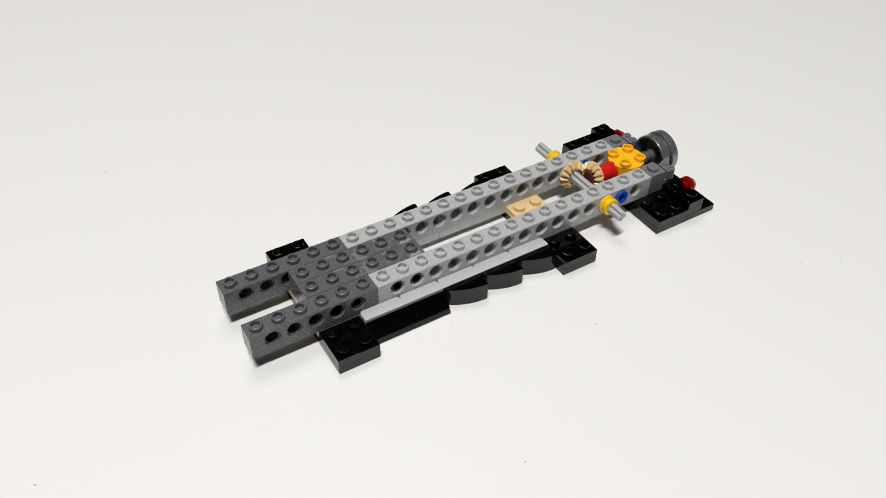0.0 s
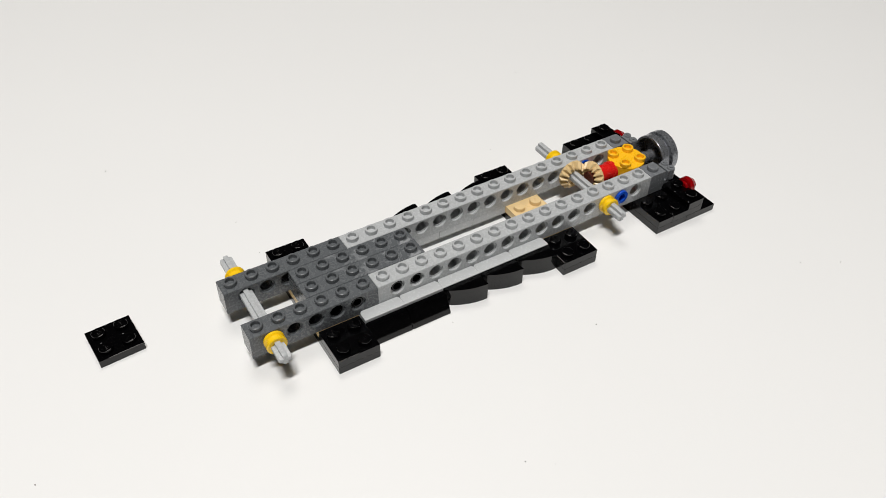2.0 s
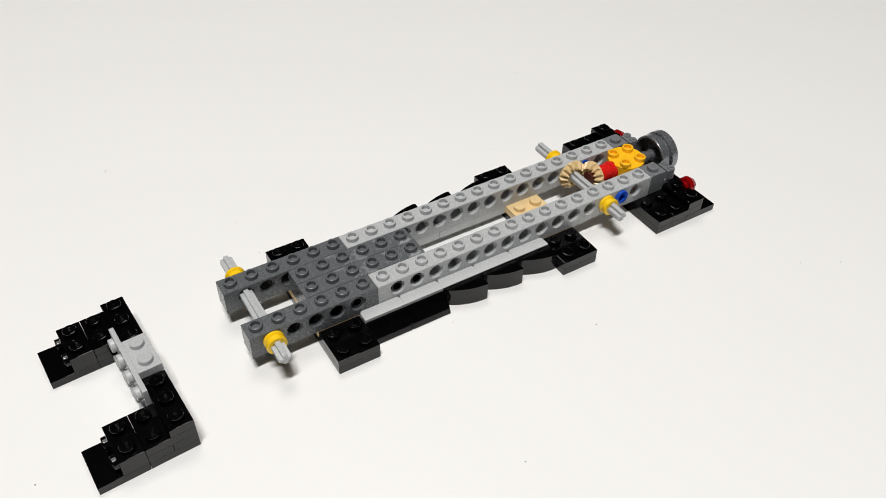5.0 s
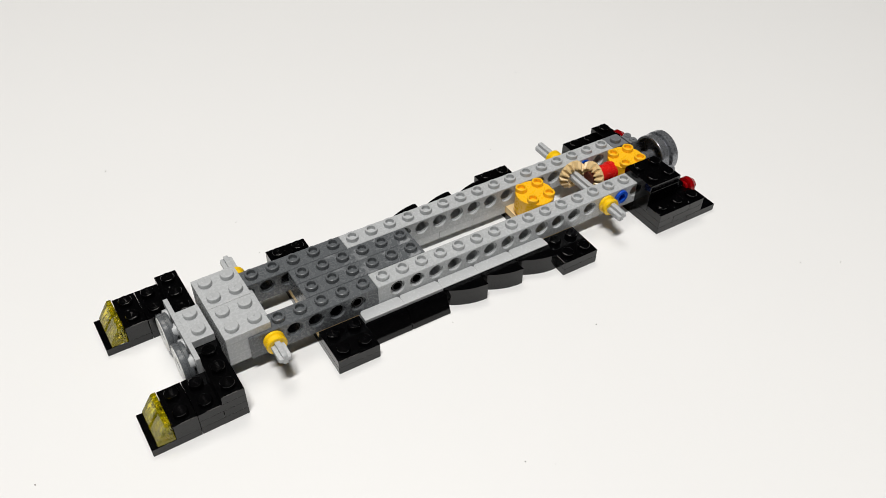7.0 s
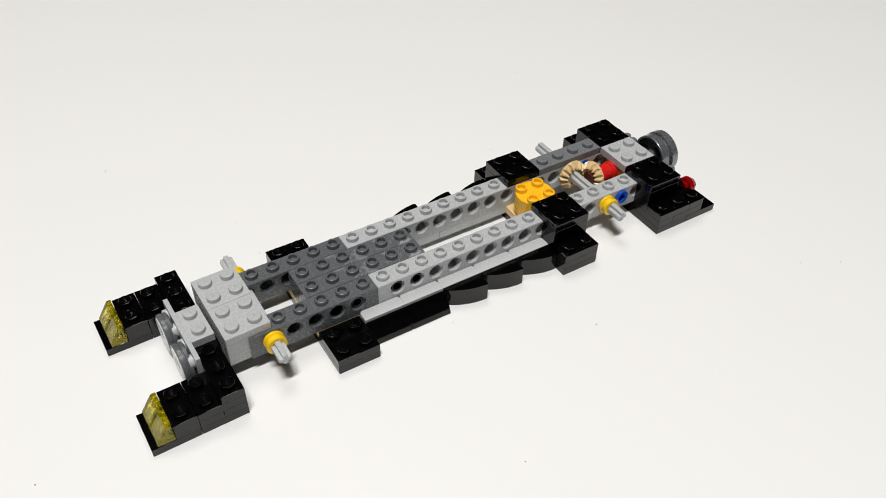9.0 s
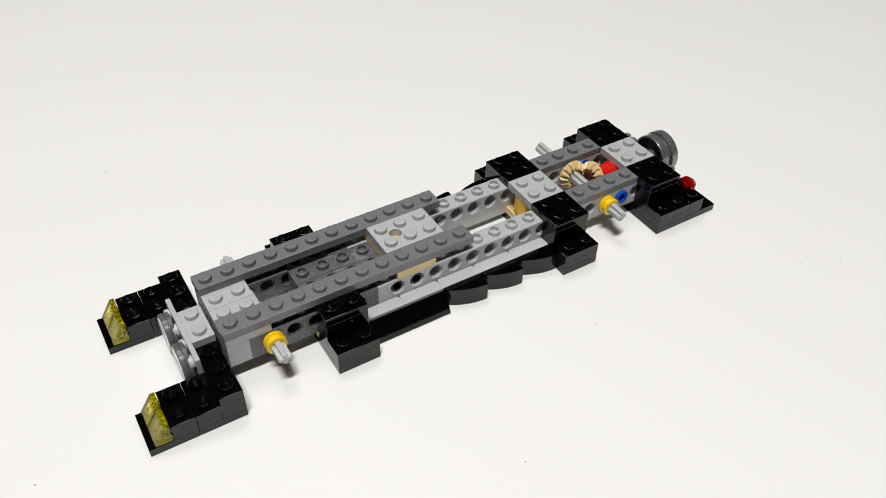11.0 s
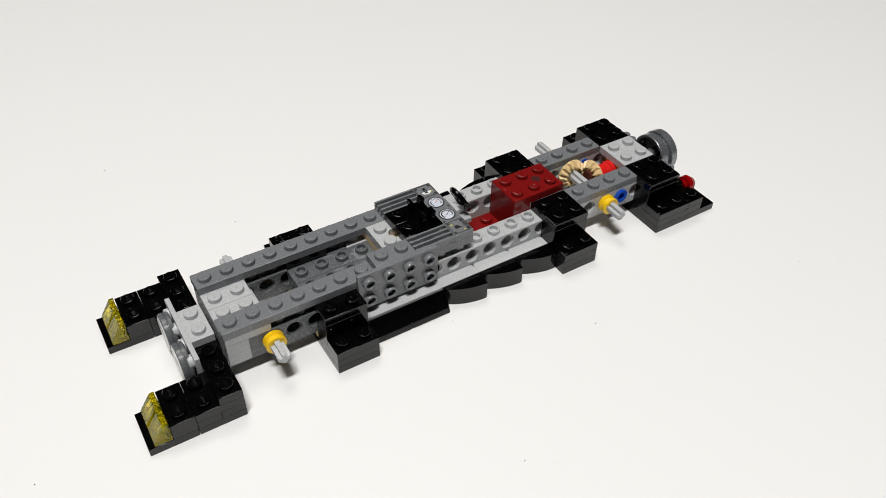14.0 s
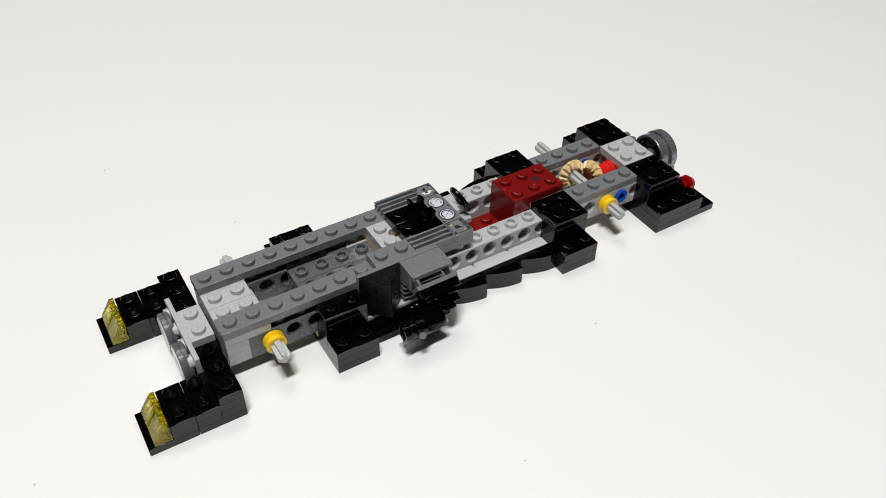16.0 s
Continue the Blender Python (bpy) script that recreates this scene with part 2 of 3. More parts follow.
def side_bracket(mat):
    """A low bracket under a rail: a floor plate, a ledge and a lip that faces outwards."""
    bm = bmesh.new()
    sbox(bm, 0, 0, 0.9, 2, 1, 2)
    ledge = bmesh.new()
    prism(ledge, [(0.002 * S, -0.62 * S), (1.998 * S, -0.62 * S), (1.998 * S, -0.14 * S), (1.90 * S, -0.012 * S), (0.10 * S, -0.012 * S), (0.002 * S, -0.14 * S)], 2.05 * P, 2.5 * P)
    bmesh.ops.bevel(ledge, geom=[e for e in ledge.edges], offset=0.00005, segments=1, affect="EDGES")
    held_mesh = bpy.data.meshes.new("ledge")
    ledge.to_mesh(held_mesh)
    ledge.free()
    bm.from_mesh(held_mesh)
    sbox(bm, 0.0, -0.62, 0.1, 2.0, -0.46, 2.1)
    return mesh_of(bm, "bracket", mat)


def skirt_mesh():
    """A curved slope on its side that bulges outwards and reaches the table."""
    bm = bmesh.new()
    pro = [(-0.5, 0.0), (-1.36, 0.0), (-1.36, 0.15), (-1.24, 0.8), (-1.06, 1.5), (-0.86, 2.05), (-0.68, 2.3), (-0.64, 2.0), (-0.5, 1.9)]
    n = len(pro)
    cut = 0.00008
    a = [bm.verts.new((cut, y * S, z * P)) for y, z in pro]
    b = [bm.verts.new((2 * S - cut, y * S, z * P)) for y, z in pro]
    bm.faces.new(a)
    bm.faces.new(b[::-1])
    for k in range(n):
        bm.faces.new((a[k], b[k], b[(k + 1) % n], a[(k + 1) % n]))
    bmesh.ops.bevel(bm, geom=[e for e in bm.edges], offset=0.00018, segments=1, affect="EDGES")
    return mesh_of(bm, "skirt", BLACK)


def fin_mesh(bulge=0.90):
    """A curved slope on its side whose arc sweeps outwards along the car."""
    bm = bmesh.new()
    arc = [(2 * k / 12, -0.5 - bulge * (0.22 + 0.78 * math.sin(PI / 2 * k / 12) ** 0.72)) for k in range(13)]
    outline = [(x * S * 0.99 + 0.00004, y * S) for x, y in arc] + [(2 * S * 0.99, -0.5 * S), (0.00004, -0.5 * S)]
    prism(bm, outline, 0.0, 0.0077)
    bmesh.ops.bevel(bm, geom=[e for e in bm.edges], offset=0.00012, segments=1, affect="EDGES")
    return mesh_of(bm, "fin", BLACK)


AXLE_Z = 3.81
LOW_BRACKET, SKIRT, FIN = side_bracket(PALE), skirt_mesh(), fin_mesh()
FLIP = Matrix.Diagonal((1, -1, 1, 1))


def mirrored(me):
    """The same mesh on the far side of the car."""
    m2 = me.copy()
    m2.transform(FLIP)
    m2.flip_normals()
    return m2


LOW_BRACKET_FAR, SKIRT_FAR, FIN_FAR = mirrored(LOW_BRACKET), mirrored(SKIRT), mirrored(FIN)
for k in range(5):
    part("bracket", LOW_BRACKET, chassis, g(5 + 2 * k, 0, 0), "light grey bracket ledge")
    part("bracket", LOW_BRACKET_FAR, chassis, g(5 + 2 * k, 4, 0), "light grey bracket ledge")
    part("side_skirt" if k < 2 else "side_fin", SKIRT if k < 2 else FIN, chassis, g(5 + 2 * k, 0, 0), "glossy black curved slope on its side")
    part("side_skirt" if k < 2 else "side_fin", SKIRT_FAR if k < 2 else FIN_FAR, chassis, g(5 + 2 * k, 4, 0), "glossy black curved slope on its side")

# black friction pins that join the outer and inner beams
bm = bmesh.new()
lathe(bm, [(0, 0.0060), (0.0014, 0.0058), (0.0015, 0.0006), (0.0016, 0.0003), (0.0021, 0.0003), (0.0023, 0.0005), (0.0023, 0.0012), (0.0020, 0.0013), (0.0020, 0.0018), (0.0023, 0.0019), (0.0023, 0.0150), (0, 0.0150)], 24)
BLACK_PIN = mesh_of(bm, "pin", BLACK)
for x in (4, 5, 7, 8):
    part("pin", BLACK_PIN, chassis, g(x, 0.06, AXLE_Z, -90), "black hollow friction pin in the beam")
    part("pin", BLACK_PIN, chassis, g(x, 3.94, AXLE_Z, 90), "black hollow friction pin in the beam")

# the stepped black corners at the back, with tail lights
def tail_corner(y):
    brick("plate", 2, 2, 1, BLACK, chassis, g(21, y, 0), studs=None)
    brick("plate", 2, 2, 1, BLACK, chassis, g(23, y, 0), studs=None)
    brick("plate", 1, 2, 1, BLACK, chassis, g(21, y, 1))
    brick("plate", 2, 2, 1, BLACK, chassis, g(22, y, 1), cells=[(0, 0), (0, 1)])
    brick("plate", 1, 2, 1, BLACK, chassis, g(23, y, 2))
    m = g(23.75, y + (1.35 if y < 0 else 0.9), 2.75 if y < 0 else 2.0, 0, 90)
    bm = bmesh.new()
    lathe(bm, [(0, 0.0), (0.0024, 0.0), (0.0024, 0.0012), (0.0038, 0.0014), (0.0039, 0.0034), (0.0034, 0.0042), (0.0024, 0.0042), (0.0024, 0.0056), (0, 0.0056)], 24)
    part("tail_light", mesh_of(bm, "tail_light", CLEARR), chassis, m, "transparent red round tail light")


tail_corner(-2)
tail_corner(4)
brick("plate", 4, 4, 1, BLACK, chassis, g(21, 0, 0), studs=None)
brick("plate", 2, 4, 1, BLACK, chassis, g(21, 0, 1), studs=None)


def round_brick(parent, at, label):
    bm = bmesh.new()
    R = S - 0.0001
    lathe(bm, [(0, 0), (R * 0.86, 0), (R * 0.86, 0.0012), (R, 0.0014), (R, 3 * P - 0.0002), (R - 0.0002, 3 * P), (0, 3 * P)], 40, pose(S, S, 0))
    ob = part("round_brick", stored(("round", 2), lambda: mesh_of(bm, "round_brick", YELLOW)), parent, at, label)
    add_studs(ob, YELLOW, "hollow", [(i + 0.5, j + 0.5, 3) for i in (0, 1) for j in (0, 1)])
    return ob


round_brick(chassis, g(21, 1, 2), "orange-yellow round brick with four studs")

# rear axle, gears, bush, pins and drum
AX = AXLE_Z
part("axle", axle_mesh(7, LIGHT), chassis, g(19, -1.32, AX), "light grey cross axle")
COLLAR = half_bush_mesh(LEMON)
part("collar", COLLAR, chassis, g(19, -0.5, AX), "yellow grooved collar")
part("collar", COLLAR, chassis, g(19, 4.0, AX), "yellow grooved collar")


def bevel_gear_mesh(mat):
    """A bevel gear about z: a thin rim and a cone cut by twenty radial teeth."""
    bm = bmesh.new()
    teeth, steps = 14, 4
    n = teeth * steps
    rows = []
    for r, z, cut in ((0.0022, 0.0, 0), (0.0056, 0.0, 0), (0.0062, 0.0004, 0), (0.0064, 0.0014, 1), (0.0043, 0.0032, 1), (0.0037, 0.0032, 1), (0.0035, 0.0024, 0), (0.0022, 0.0024, 0)):
        row = []
        for k in range(n):
            a = 2 * PI * k / n
            up = (0.0006 if k % steps in (0, 1) else -0.0008) if cut else 0.0
            row.append(bm.verts.new((r * math.cos(a), r * math.sin(a), z + up)))
        rows.append(row)
    for a, b in zip(rows, rows[1:] + rows[:1]):
        for k in range(n):
            bm.faces.new((a[k], a[(k + 1) % n], b[(k + 1) % n], b[k]))
    return mesh_of(bm, "gear", mat)


GEAR = bevel_gear_mesh(TAN)
part("gear", GEAR, chassis, g(19, 2.9, AX, 90), "tan bevel gear on the axle")
part("gear", GEAR, chassis, g(20.0, 2.05, AX + 0.1, 0, -90), "tan bevel gear facing the axle")
bm = bmesh.new()
lathe(bm, [(0, 0), (0.0026, 0), (0.0030, 0.0004), (0.0030, 0.002), (0, 0.002)], 20)
part("hub", mesh_of(bm, "hub", BROWN), chassis, g(19.75, 2.0, AX, 0, -90), "reddish-brown hub inside the gear")
bm = bmesh.new()
lathe(bm, [(0, 0), (0.0040, 0), (0.0041, 0.0012), (0.0036, 0.0016), (0.0036, 0.0030), (0.0034, 0.0032), (0.0034, 0.0035), (0.0036, 0.0037), (0.0036, 0.0058), (0.0041, 0.0062), (0.0040, 0.0084), (0, 0.0084)], 28)
part("bush", mesh_of(bm, "bush", RED), chassis, g(20.05, 2.0, AX, 0, 90), "bright red axle bush")
bm = bmesh.new()
lathe(bm, [(0, 0.0030), (0.0016, 0.0030), (0.0017, 0.0), (0.0029, 0.0), (0.00305, 0.0002), (0.00305, 0.0010), (0.0023, 0.0012), (0.0023, 0.0075), (0, 0.0075)], 24)
PIN = mesh_of(bm, "pin", BLUE)
part("pin", PIN, chassis, g(20, -0.13, AX, -90), "bright blue friction pin in the beam")
part("pin", PIN, chassis, g(20, 3.0 - 0.04, AX, -90), "bright blue friction pin in the beam")
bm = bmesh.new()
RO = 0.0089
lathe(bm, [(0.0022, 0.0045), (0.0076, 0.0045), (0.0079, 0.0), (RO - 0.0002, 0.0), (RO, 0.0003), (RO, 0.0033), (RO - 0.0002, 0.0036), (RO - 0.0013, 0.0037), (RO - 0.0013, 0.0050), (RO, 0.0051), (RO + 0.0003, 0.0054),
           (RO + 0.0003, 0.0082), (RO, 0.0085), (0.0070, 0.0085), (0.0065, 0.0070), (0, 0.0070)], 64)
drum = part("wheel_drum", mesh_of(bm, "wheel_drum", SILVER), chassis, g(23.7, 2.0, 3.75, 0, 90), "metallic grey grooved wheel rim as exhaust drum")
bm = bmesh.new()
lathe(bm, [(0, -0.0040), (0.0018, -0.0040), (0.0019, -0.0044), (0.0025, -0.0044), (0.0027, -0.0040), (0.0027, -0.0022), (0.0022, -0.0018), (0.0022, 0.0004), (0.0026, 0.0008), (0.0026, 0.006), (0, 0.006)], 24)
part("shaft", mesh_of(bm, "shaft", SILVER), drum)

# ---------------------------------------------------------------- what is added while the clip runs
MOVES = []          # (thing, [(second, pose), ...])
PARKED = [0, 0]


def rest_place():
    """The next free spot of the loose parts, laid out in rows on the card behind the camera."""
    k = PARKED[0]
    PARKED[0] += 1
    return -0.45 + 0.085 * (k % 12), -0.62 - 0.075 * (k // 12)


def arrives(ob, steps, inside=None, lift=0.0):
    """Key ob: it lies at a spot of its own, and is set down at each step's pose at that step's time."""
    x, y = rest_place()
    m = pose(x, y, lift) @ steps[0][1].to_3x3().to_4x4()
    if inside is not None:
        m = inside.inverted() @ m
    MOVES.append((ob, m, steps))
    return ob


def thing(ob, label, category, group=""):
    return tagged(ob, label, category, group)


# front axle and its collars
ax1 = thing(part("axle", axle_mesh(7, LIGHT)), "light grey plastic cross axle through the front beams", "axle")
arrives(ax1, [(0.13, g(1, -6.45, AX)), (0.4, g(1, -5.1, AX)), (0.6, g(1, -2.36, AX)), (0.8, g(1, -1.36, AX))], lift=0.0024)
for first, last, far in (((1.0, -1.36), (1.2, -0.5), 0), ((1.5, 5.1), (1.7, 4.0), 1)):
    c = thing(part("collar", COLLAR), "yellow plastic grooved collar on the front axle", "collar", "axle collars")
    arrives(c, [(first[0], g(1, first[1], AX)), (last[0], g(1, last[1], AX))], lift=0.0037)

# front bumper, built apart from the chassis and then pushed against it
bumper = tagged(new("front_bumper"), "black toy-brick bumper with yellow lamps and grey grille", "toy bumper")
BUMPER_POSES = [(0, g(-2.32, -0.30, 0, 0, 0, 4.05)), (2.8, g(-2.345, -0.315, 0, 0, 0, 3.74)), (5.4, g(-2.35, -0.36, 0, 0, 0, 2.4)), (6.6, g(-0.053, 0.111, 0, 0, 0, 1.53)), (10.3, g(-0.079, 0.014, 0, 0, 0, -0.15))]
APART = BUMPER_POSES[1][1]


def bump(ob, t, at, label=""):
    if label:
        ob["label"] = label
    return arrives(ob, [(t, at)], inside=APART)


bump(brick("plate", 2, 2, 1, BLACK, bumper), 1.9, g(-3, 4, 0))
bump(brick("plate", 2, 2, 1, BLACK, bumper), 2.1, g(-3, -2, 0))


def lip_bracket(mat, wide, lip_wide, z_low, plate_x=1.0):
    """A plate with an upright lip on its -x side that carries two round studs."""
    bm = bmesh.new()
    sbox(bm, 0, 0, 0, plate_x, wide, 1)
    off = (lip_wide - wide) / 2
    sbox(bm, -0.2, -off, z_low[0], 0.02, wide + off, z_low[1])
    return mesh_of(bm, "bracket", mat)


UPRIGHT = lip_bracket(LIGHT, 2, 2, (0.0, 2.5))
for t, y in ((2.4, 2), (2.6, 0)):
    b = part("bracket", UPRIGHT, bumper)
    add_studs(b, LIGHT, "solid", [(0.5, 0.5, 1), (0.5, 1.5, 1)])
    for k in (0.5, 1.5):
        part("stud", stud_mesh("solid", LIGHT), b, g(-0.2, k, 1.25, 0, -90))
    bump(b, t, g(-2, y, 0), "light grey bracket with sideways studs")
bump(brick("plate", 1, 8, 1, BLACK, bumper), 2.8, g(-2, -2, 1))


def side_stud_brick():
    ob = brick("brick", 1, 2, 2, BLACK, bumper)
    for k in (0.5, 1.5):
        part("stud", stud_mesh("solid", BLACK), ob, g(0, k, 0.95, 0, -90))
    return ob


for t, y, t2 in ((3.0, 4, 3.7), (3.2, -2, 3.5)):
    bump(side_stud_brick(), t, g(-4, y, 1))
    bump(brick("plate", 1, 2, 1, BLACK, bumper), t, g(-3, y, 1))
    bump(brick("plate", 2, 2, 1, BLACK, bumper), t2, g(-3, y, 2))
for t, y in ((3.9, 4), (4.1, -2)):
    bump(brick("tile", 2, 2, 1, BLACK, bumper, studs=None), t, g(-5, y, 0))
for t, y in ((4.5, 3), (4.7, -2)):
    bump(brick("plate", 1, 3, 1, BLACK, bumper), t, g(-2, y, 3))
GRILLE_BRACKET = lip_bracket(LIGHT, 2, 4, (-1.5, 1.0))
b = part("bracket", GRILLE_BRACKET, bumper)
add_studs(b, LIGHT, "solid", [(0.5, 0.5, 1), (0.5, 1.5, 1)])
for k in (-0.5, 0.5, 1.5, 2.5):
    part("stud", stud_mesh("solid", LIGHT), b, g(-0.2, k, -0.25, 0, -90))
bump(b, 4.9, g(-2, 1, 4), "light grey wide bracket holding the grille")
bm = bmesh.new()
lathe(bm, [(0, 0), (0.0066, 0), (0.0071, 0.0004), (0.0072, 0.0014), (0.0069, 0.0016), (0.0069, 0.0018), (0.0072, 0.0020), (0.0072, 0.0033), (0.0069, 0.0036), (0, 0.0036)], 40)
DISC = mesh_of(bm, "disc", BEAM)
bm = bmesh.new()
lathe(bm, [(0, 0.0035), (0.0062, 0.0035), (0.0060, 0.0038), (0.0026, 0.0038), (0.0024, 0.0035), (0, 0.0035)], 36)
DISC_FACE = mesh_of(bm, "disc_face", WHITE)
for t, y in ((5.1, 2.95), (5.2, 1.0)):
    d = part("disc", DISC, bumper)
    part("disc_face", DISC_FACE, d, None, "white disc face")
    bump(d, t, g(-2.27, y, 2.7, 0, -90), "dark grey round grille disc")
bump(brick("brick", 1, 4, 3, LIGHT, bumper, studs=None), 5.4, g(-0.88, 0, 2), "light grey brick against the rail ends")
bump(brick("plate", 2, 2, 1, LIGHT, bumper), 5.6, g(-0.88, 2, 5), "light grey plate with four studs")
bump(brick("plate", 2, 2, 1, LIGHT, bumper), 5.8, g(-0.88, 0, 5), "light grey plate with four studs")
bump(brick("plate", 2, 2, 1, BLACK, bumper, studs=None), 5.3, g(-2, 1, 2))


def lamp_slope_mesh():
    """A small hollow wedge with a sloped front, in clear plastic."""
    front = [(0.0, 0.04, 0.0), (0.0, 0.96, 0.0), (0.0, 0.94, 0.35), (0.48, 0.92, 2.25), (0.48, 0.08, 2.25), (0.0, 0.06, 0.35)]
    back = [(0.72, 0.02, 0.0), (0.72, 0.98, 0.0), (0.72, 0.98, 0.35), (0.70, 0.94, 2.25), (0.70, 0.06, 2.25), (0.72, 0.02, 0.35)]

    def shell(bm, shrink):
        c = Vector((0.46 * S, 0.5 * S, 0.75 * P))
        a = [bm.verts.new(c + shrink * (Vector((x * S, y * S, z * P)) - c)) for x, y, z in front]
        b = [bm.verts.new(c + shrink * (Vector((x * S, y * S, z * P)) - c)) for x, y, z in back]
        faces = [(a[0], a[1], a[2], a[5]), (a[5], a[2], a[3], a[4]), (b[0], b[5], b[2], b[1]), (b[5], b[4], b[3], b[2])]
        faces += [(a[k], b[k], b[(k + 1) % 6], a[(k + 1) % 6]) for k in range(6)]
        for f in faces:
            bm.faces.new(f)
        bmesh.ops.recalc_face_normals(bm, faces=bm.faces)

    bm = bmesh.new()
    shell(bm, 1.0)
    bmesh.ops.bevel(bm, geom=[e for e in bm.edges], offset=0.00018, segments=1, affect="EDGES")
    for y in (0.24, 0.5, 0.76):
        box(bm, 0.50 * S, (y - 0.08) * S, 2.1 * P, 0.70 * S, (y + 0.08) * S, 2.55 * P, 0.00015)
    cave = bmesh.new()
    shell(cave, 0.62)
    bmesh.ops.subdivide_edges(cave, edges=cave.edges[:], cuts=2, use_grid_fill=True)
    chance = random.Random(11)
    for v in cave.verts:            # the uneven inner walls that sparkle
        v.co += Vector([chance.uniform(-0.00042, 0.00042) for _ in range(3)])
    bmesh.ops.triangulate(cave, faces=cave.faces[:])
    bmesh.ops.reverse_faces(cave, faces=cave.faces)
    extra = bpy.data.meshes.new("cavity")
    cave.to_mesh(extra)
    cave.free()
    bm.from_mesh(extra)
    me = bpy.data.meshes.new("lamp_slope")
    bm.to_mesh(me)
    bm.free()
    me.materials.append(CLEARY)
    return me


WEDGE = lamp_slope_mesh()
for t, y in ((5.95, 4), (6.1, 5), (6.25, -1), (6.4, -2)):
    bump(part("lamp_slope", WEDGE, bumper), t, g(-4.73, y, 1), "transparent yellow wedge-shaped lamp")

# rear and middle additions
rb = thing(round_brick(None, None, ""), "orange-yellow round toy brick between the rails", "toy brick")
arrives(rb, [(6.8, g(15, 1, 2))])


def shoulder(far):
    """A black plate over the rail with a brick hanging down its outer side."""
    ob = brick("shoulder_block", 2, 2, 1, BLACK)
    me = stored("shoulder_drop", lambda: mesh_of(sbox(bmesh.new(), 0, 0, -3, 2, 1, 0), "drop", BLACK))
    part("drop", me, ob, g(0, 1 if far else 0, 0))
    brick("foot_plate", 2, 1, 1, BLACK, ob, g(0, 2 if far else -1, -3))
    return thing(ob, "glossy black toy bricks stepped over a rail", "toy brick", "black shoulder blocks")


for t, x, far in ((7.0, 21, 0), (7.2, 21, 1), (8.6, 15, 1), (8.8, 15, 0), (9.7, 3, 1), (9.9, 3, 0)):
    arrives(shoulder(far), [(t, g(x, 3 if far else -1, 5))], lift=0.0096)
for t, x in ((7.5, 21), (9.2, 15)):
    arrives(thing(brick("plate", 2, 2, 1, LIGHT), "light grey toy plate bridging the two rails", "toy plate", "grey bridging plates"), [(t, g(x, 1, 5))])
red = thing(part("axle", axle_mesh(4, RED)), "short red plastic cross axle pushed into the beam", "axle")
arrives(red, [(7.7, g(16, -3.1, AX)), (7.9, g(16, -2.35, AX)), (8.1, g(16, -0.35, AX)), (8.4, g(16, 0.03, AX))], lift=0.0024)
for t, y in ((9.0, 3), (9.45, 0)):
    arrives(thing(brick("plate", 4, 1, 1, DARK), "dark grey one-by-four toy plate on a rail", "toy plate", "dark grey rail plates"), [(t, g(17, y, 5))])
arrives(thing(brick("plate", 2, 4, 1, TAN), "tan toy plate across both rails", "toy plate"), [(10.1, g(7, 0, 5))])


def holed_plate():
    bm = bmesh.new()
    h = P
    gap = 0.00006
    cx, cy, r = 1 * S, 1 * S, 0.0024
    x0, y0, x1, y1 = gap, gap, 3 * S - gap, 2 * S - gap
    ang = sorted([2 * PI * k / 24 for k in range(24)] + [math.atan2(sy * (S - gap), sx) % (2 * PI) for sx in (-(cx - x0), x1 - cx) for sy in (-1, 1)])
    rows = [[], [], [], []]
    for a in ang:
        c, s = math.cos(a), math.sin(a)
        k = min(((x1 - cx) if c > 0 else (cx - x0)) / abs(c) if abs(c) > 1e-9 else 9, (y1 - cy) / abs(s) if abs(s) > 1e-9 else 9)
        rows[0].append(bm.verts.new((cx + k * c, cy + k * s, 0)))
        rows[1].append(bm.verts.new((cx + k * c, cy + k * s, h)))
        rows[2].append(bm.verts.new((cx + r * c, cy + r * s, h)))
        rows[3].append(bm.verts.new((cx + r * c, cy + r * s, 0)))
    for a, b in zip(rows, rows[1:] + rows[:1]):
        for k in range(len(ang)):
            j = (k + 1) % len(ang)
            bm.faces.new((a[k], a[j], b[j], b[k]))
    ob = part("plate", mesh_of(bm, "plate", LIGHT))
    add_studs(ob, LIGHT, "solid", [(i + 0.5, j + 0.5, 1) for i in range(3) for j in range(2)])
    return ob


arrives(thing(holed_plate(), "light grey toy plate with six studs and a round hole", "toy plate"), [(10.3, g(7, 1, 6))])
for t, y in ((10.6, 3), (10.9, 0)):
    arrives(thing(brick("plate", 12, 1, 1, DARK), "long dark grey toy plate running along a rail", "toy plate", "long rail plates"), [(t, g(-1, y, 6))])

# dark red seat
seat = thing(brick("seat", 4, 2, 1, DKRED, cells=[(2, 0), (2, 1)]), "dark red toy-brick seat between the rails", "toy seat")
bm = bmesh.new()
prism(bm, [(3.01 * S, P), (3.98 * S, P), (3.98 * S, 5 * P), (5.99 * S, 5 * P), (5.99 * S, 6 * P), (3.01 * S, 6 * P)], -2 * S + 0.00006, -0.00006, pose(0, 0, 0, 90))
bmesh.ops.bevel(bm, geom=[e for e in bm.edges], offset=0.00018, segments=2, affect="EDGES")
back = part("backrest", mesh_of(bm, "backrest", DKRED), seat)
add_studs(back, DKRED, "solid", [(3.5 + i, 0.5 + j, 6) for i in range(3) for j in range(2)])
# no real recess: a thin dark disc paints the shade inside a peg hole
bm = bmesh.new()
lathe(bm, [(0, 0.0), (0.0019, 0.0), (0.0019, 0.00004), (0, 0.00004)], 24)
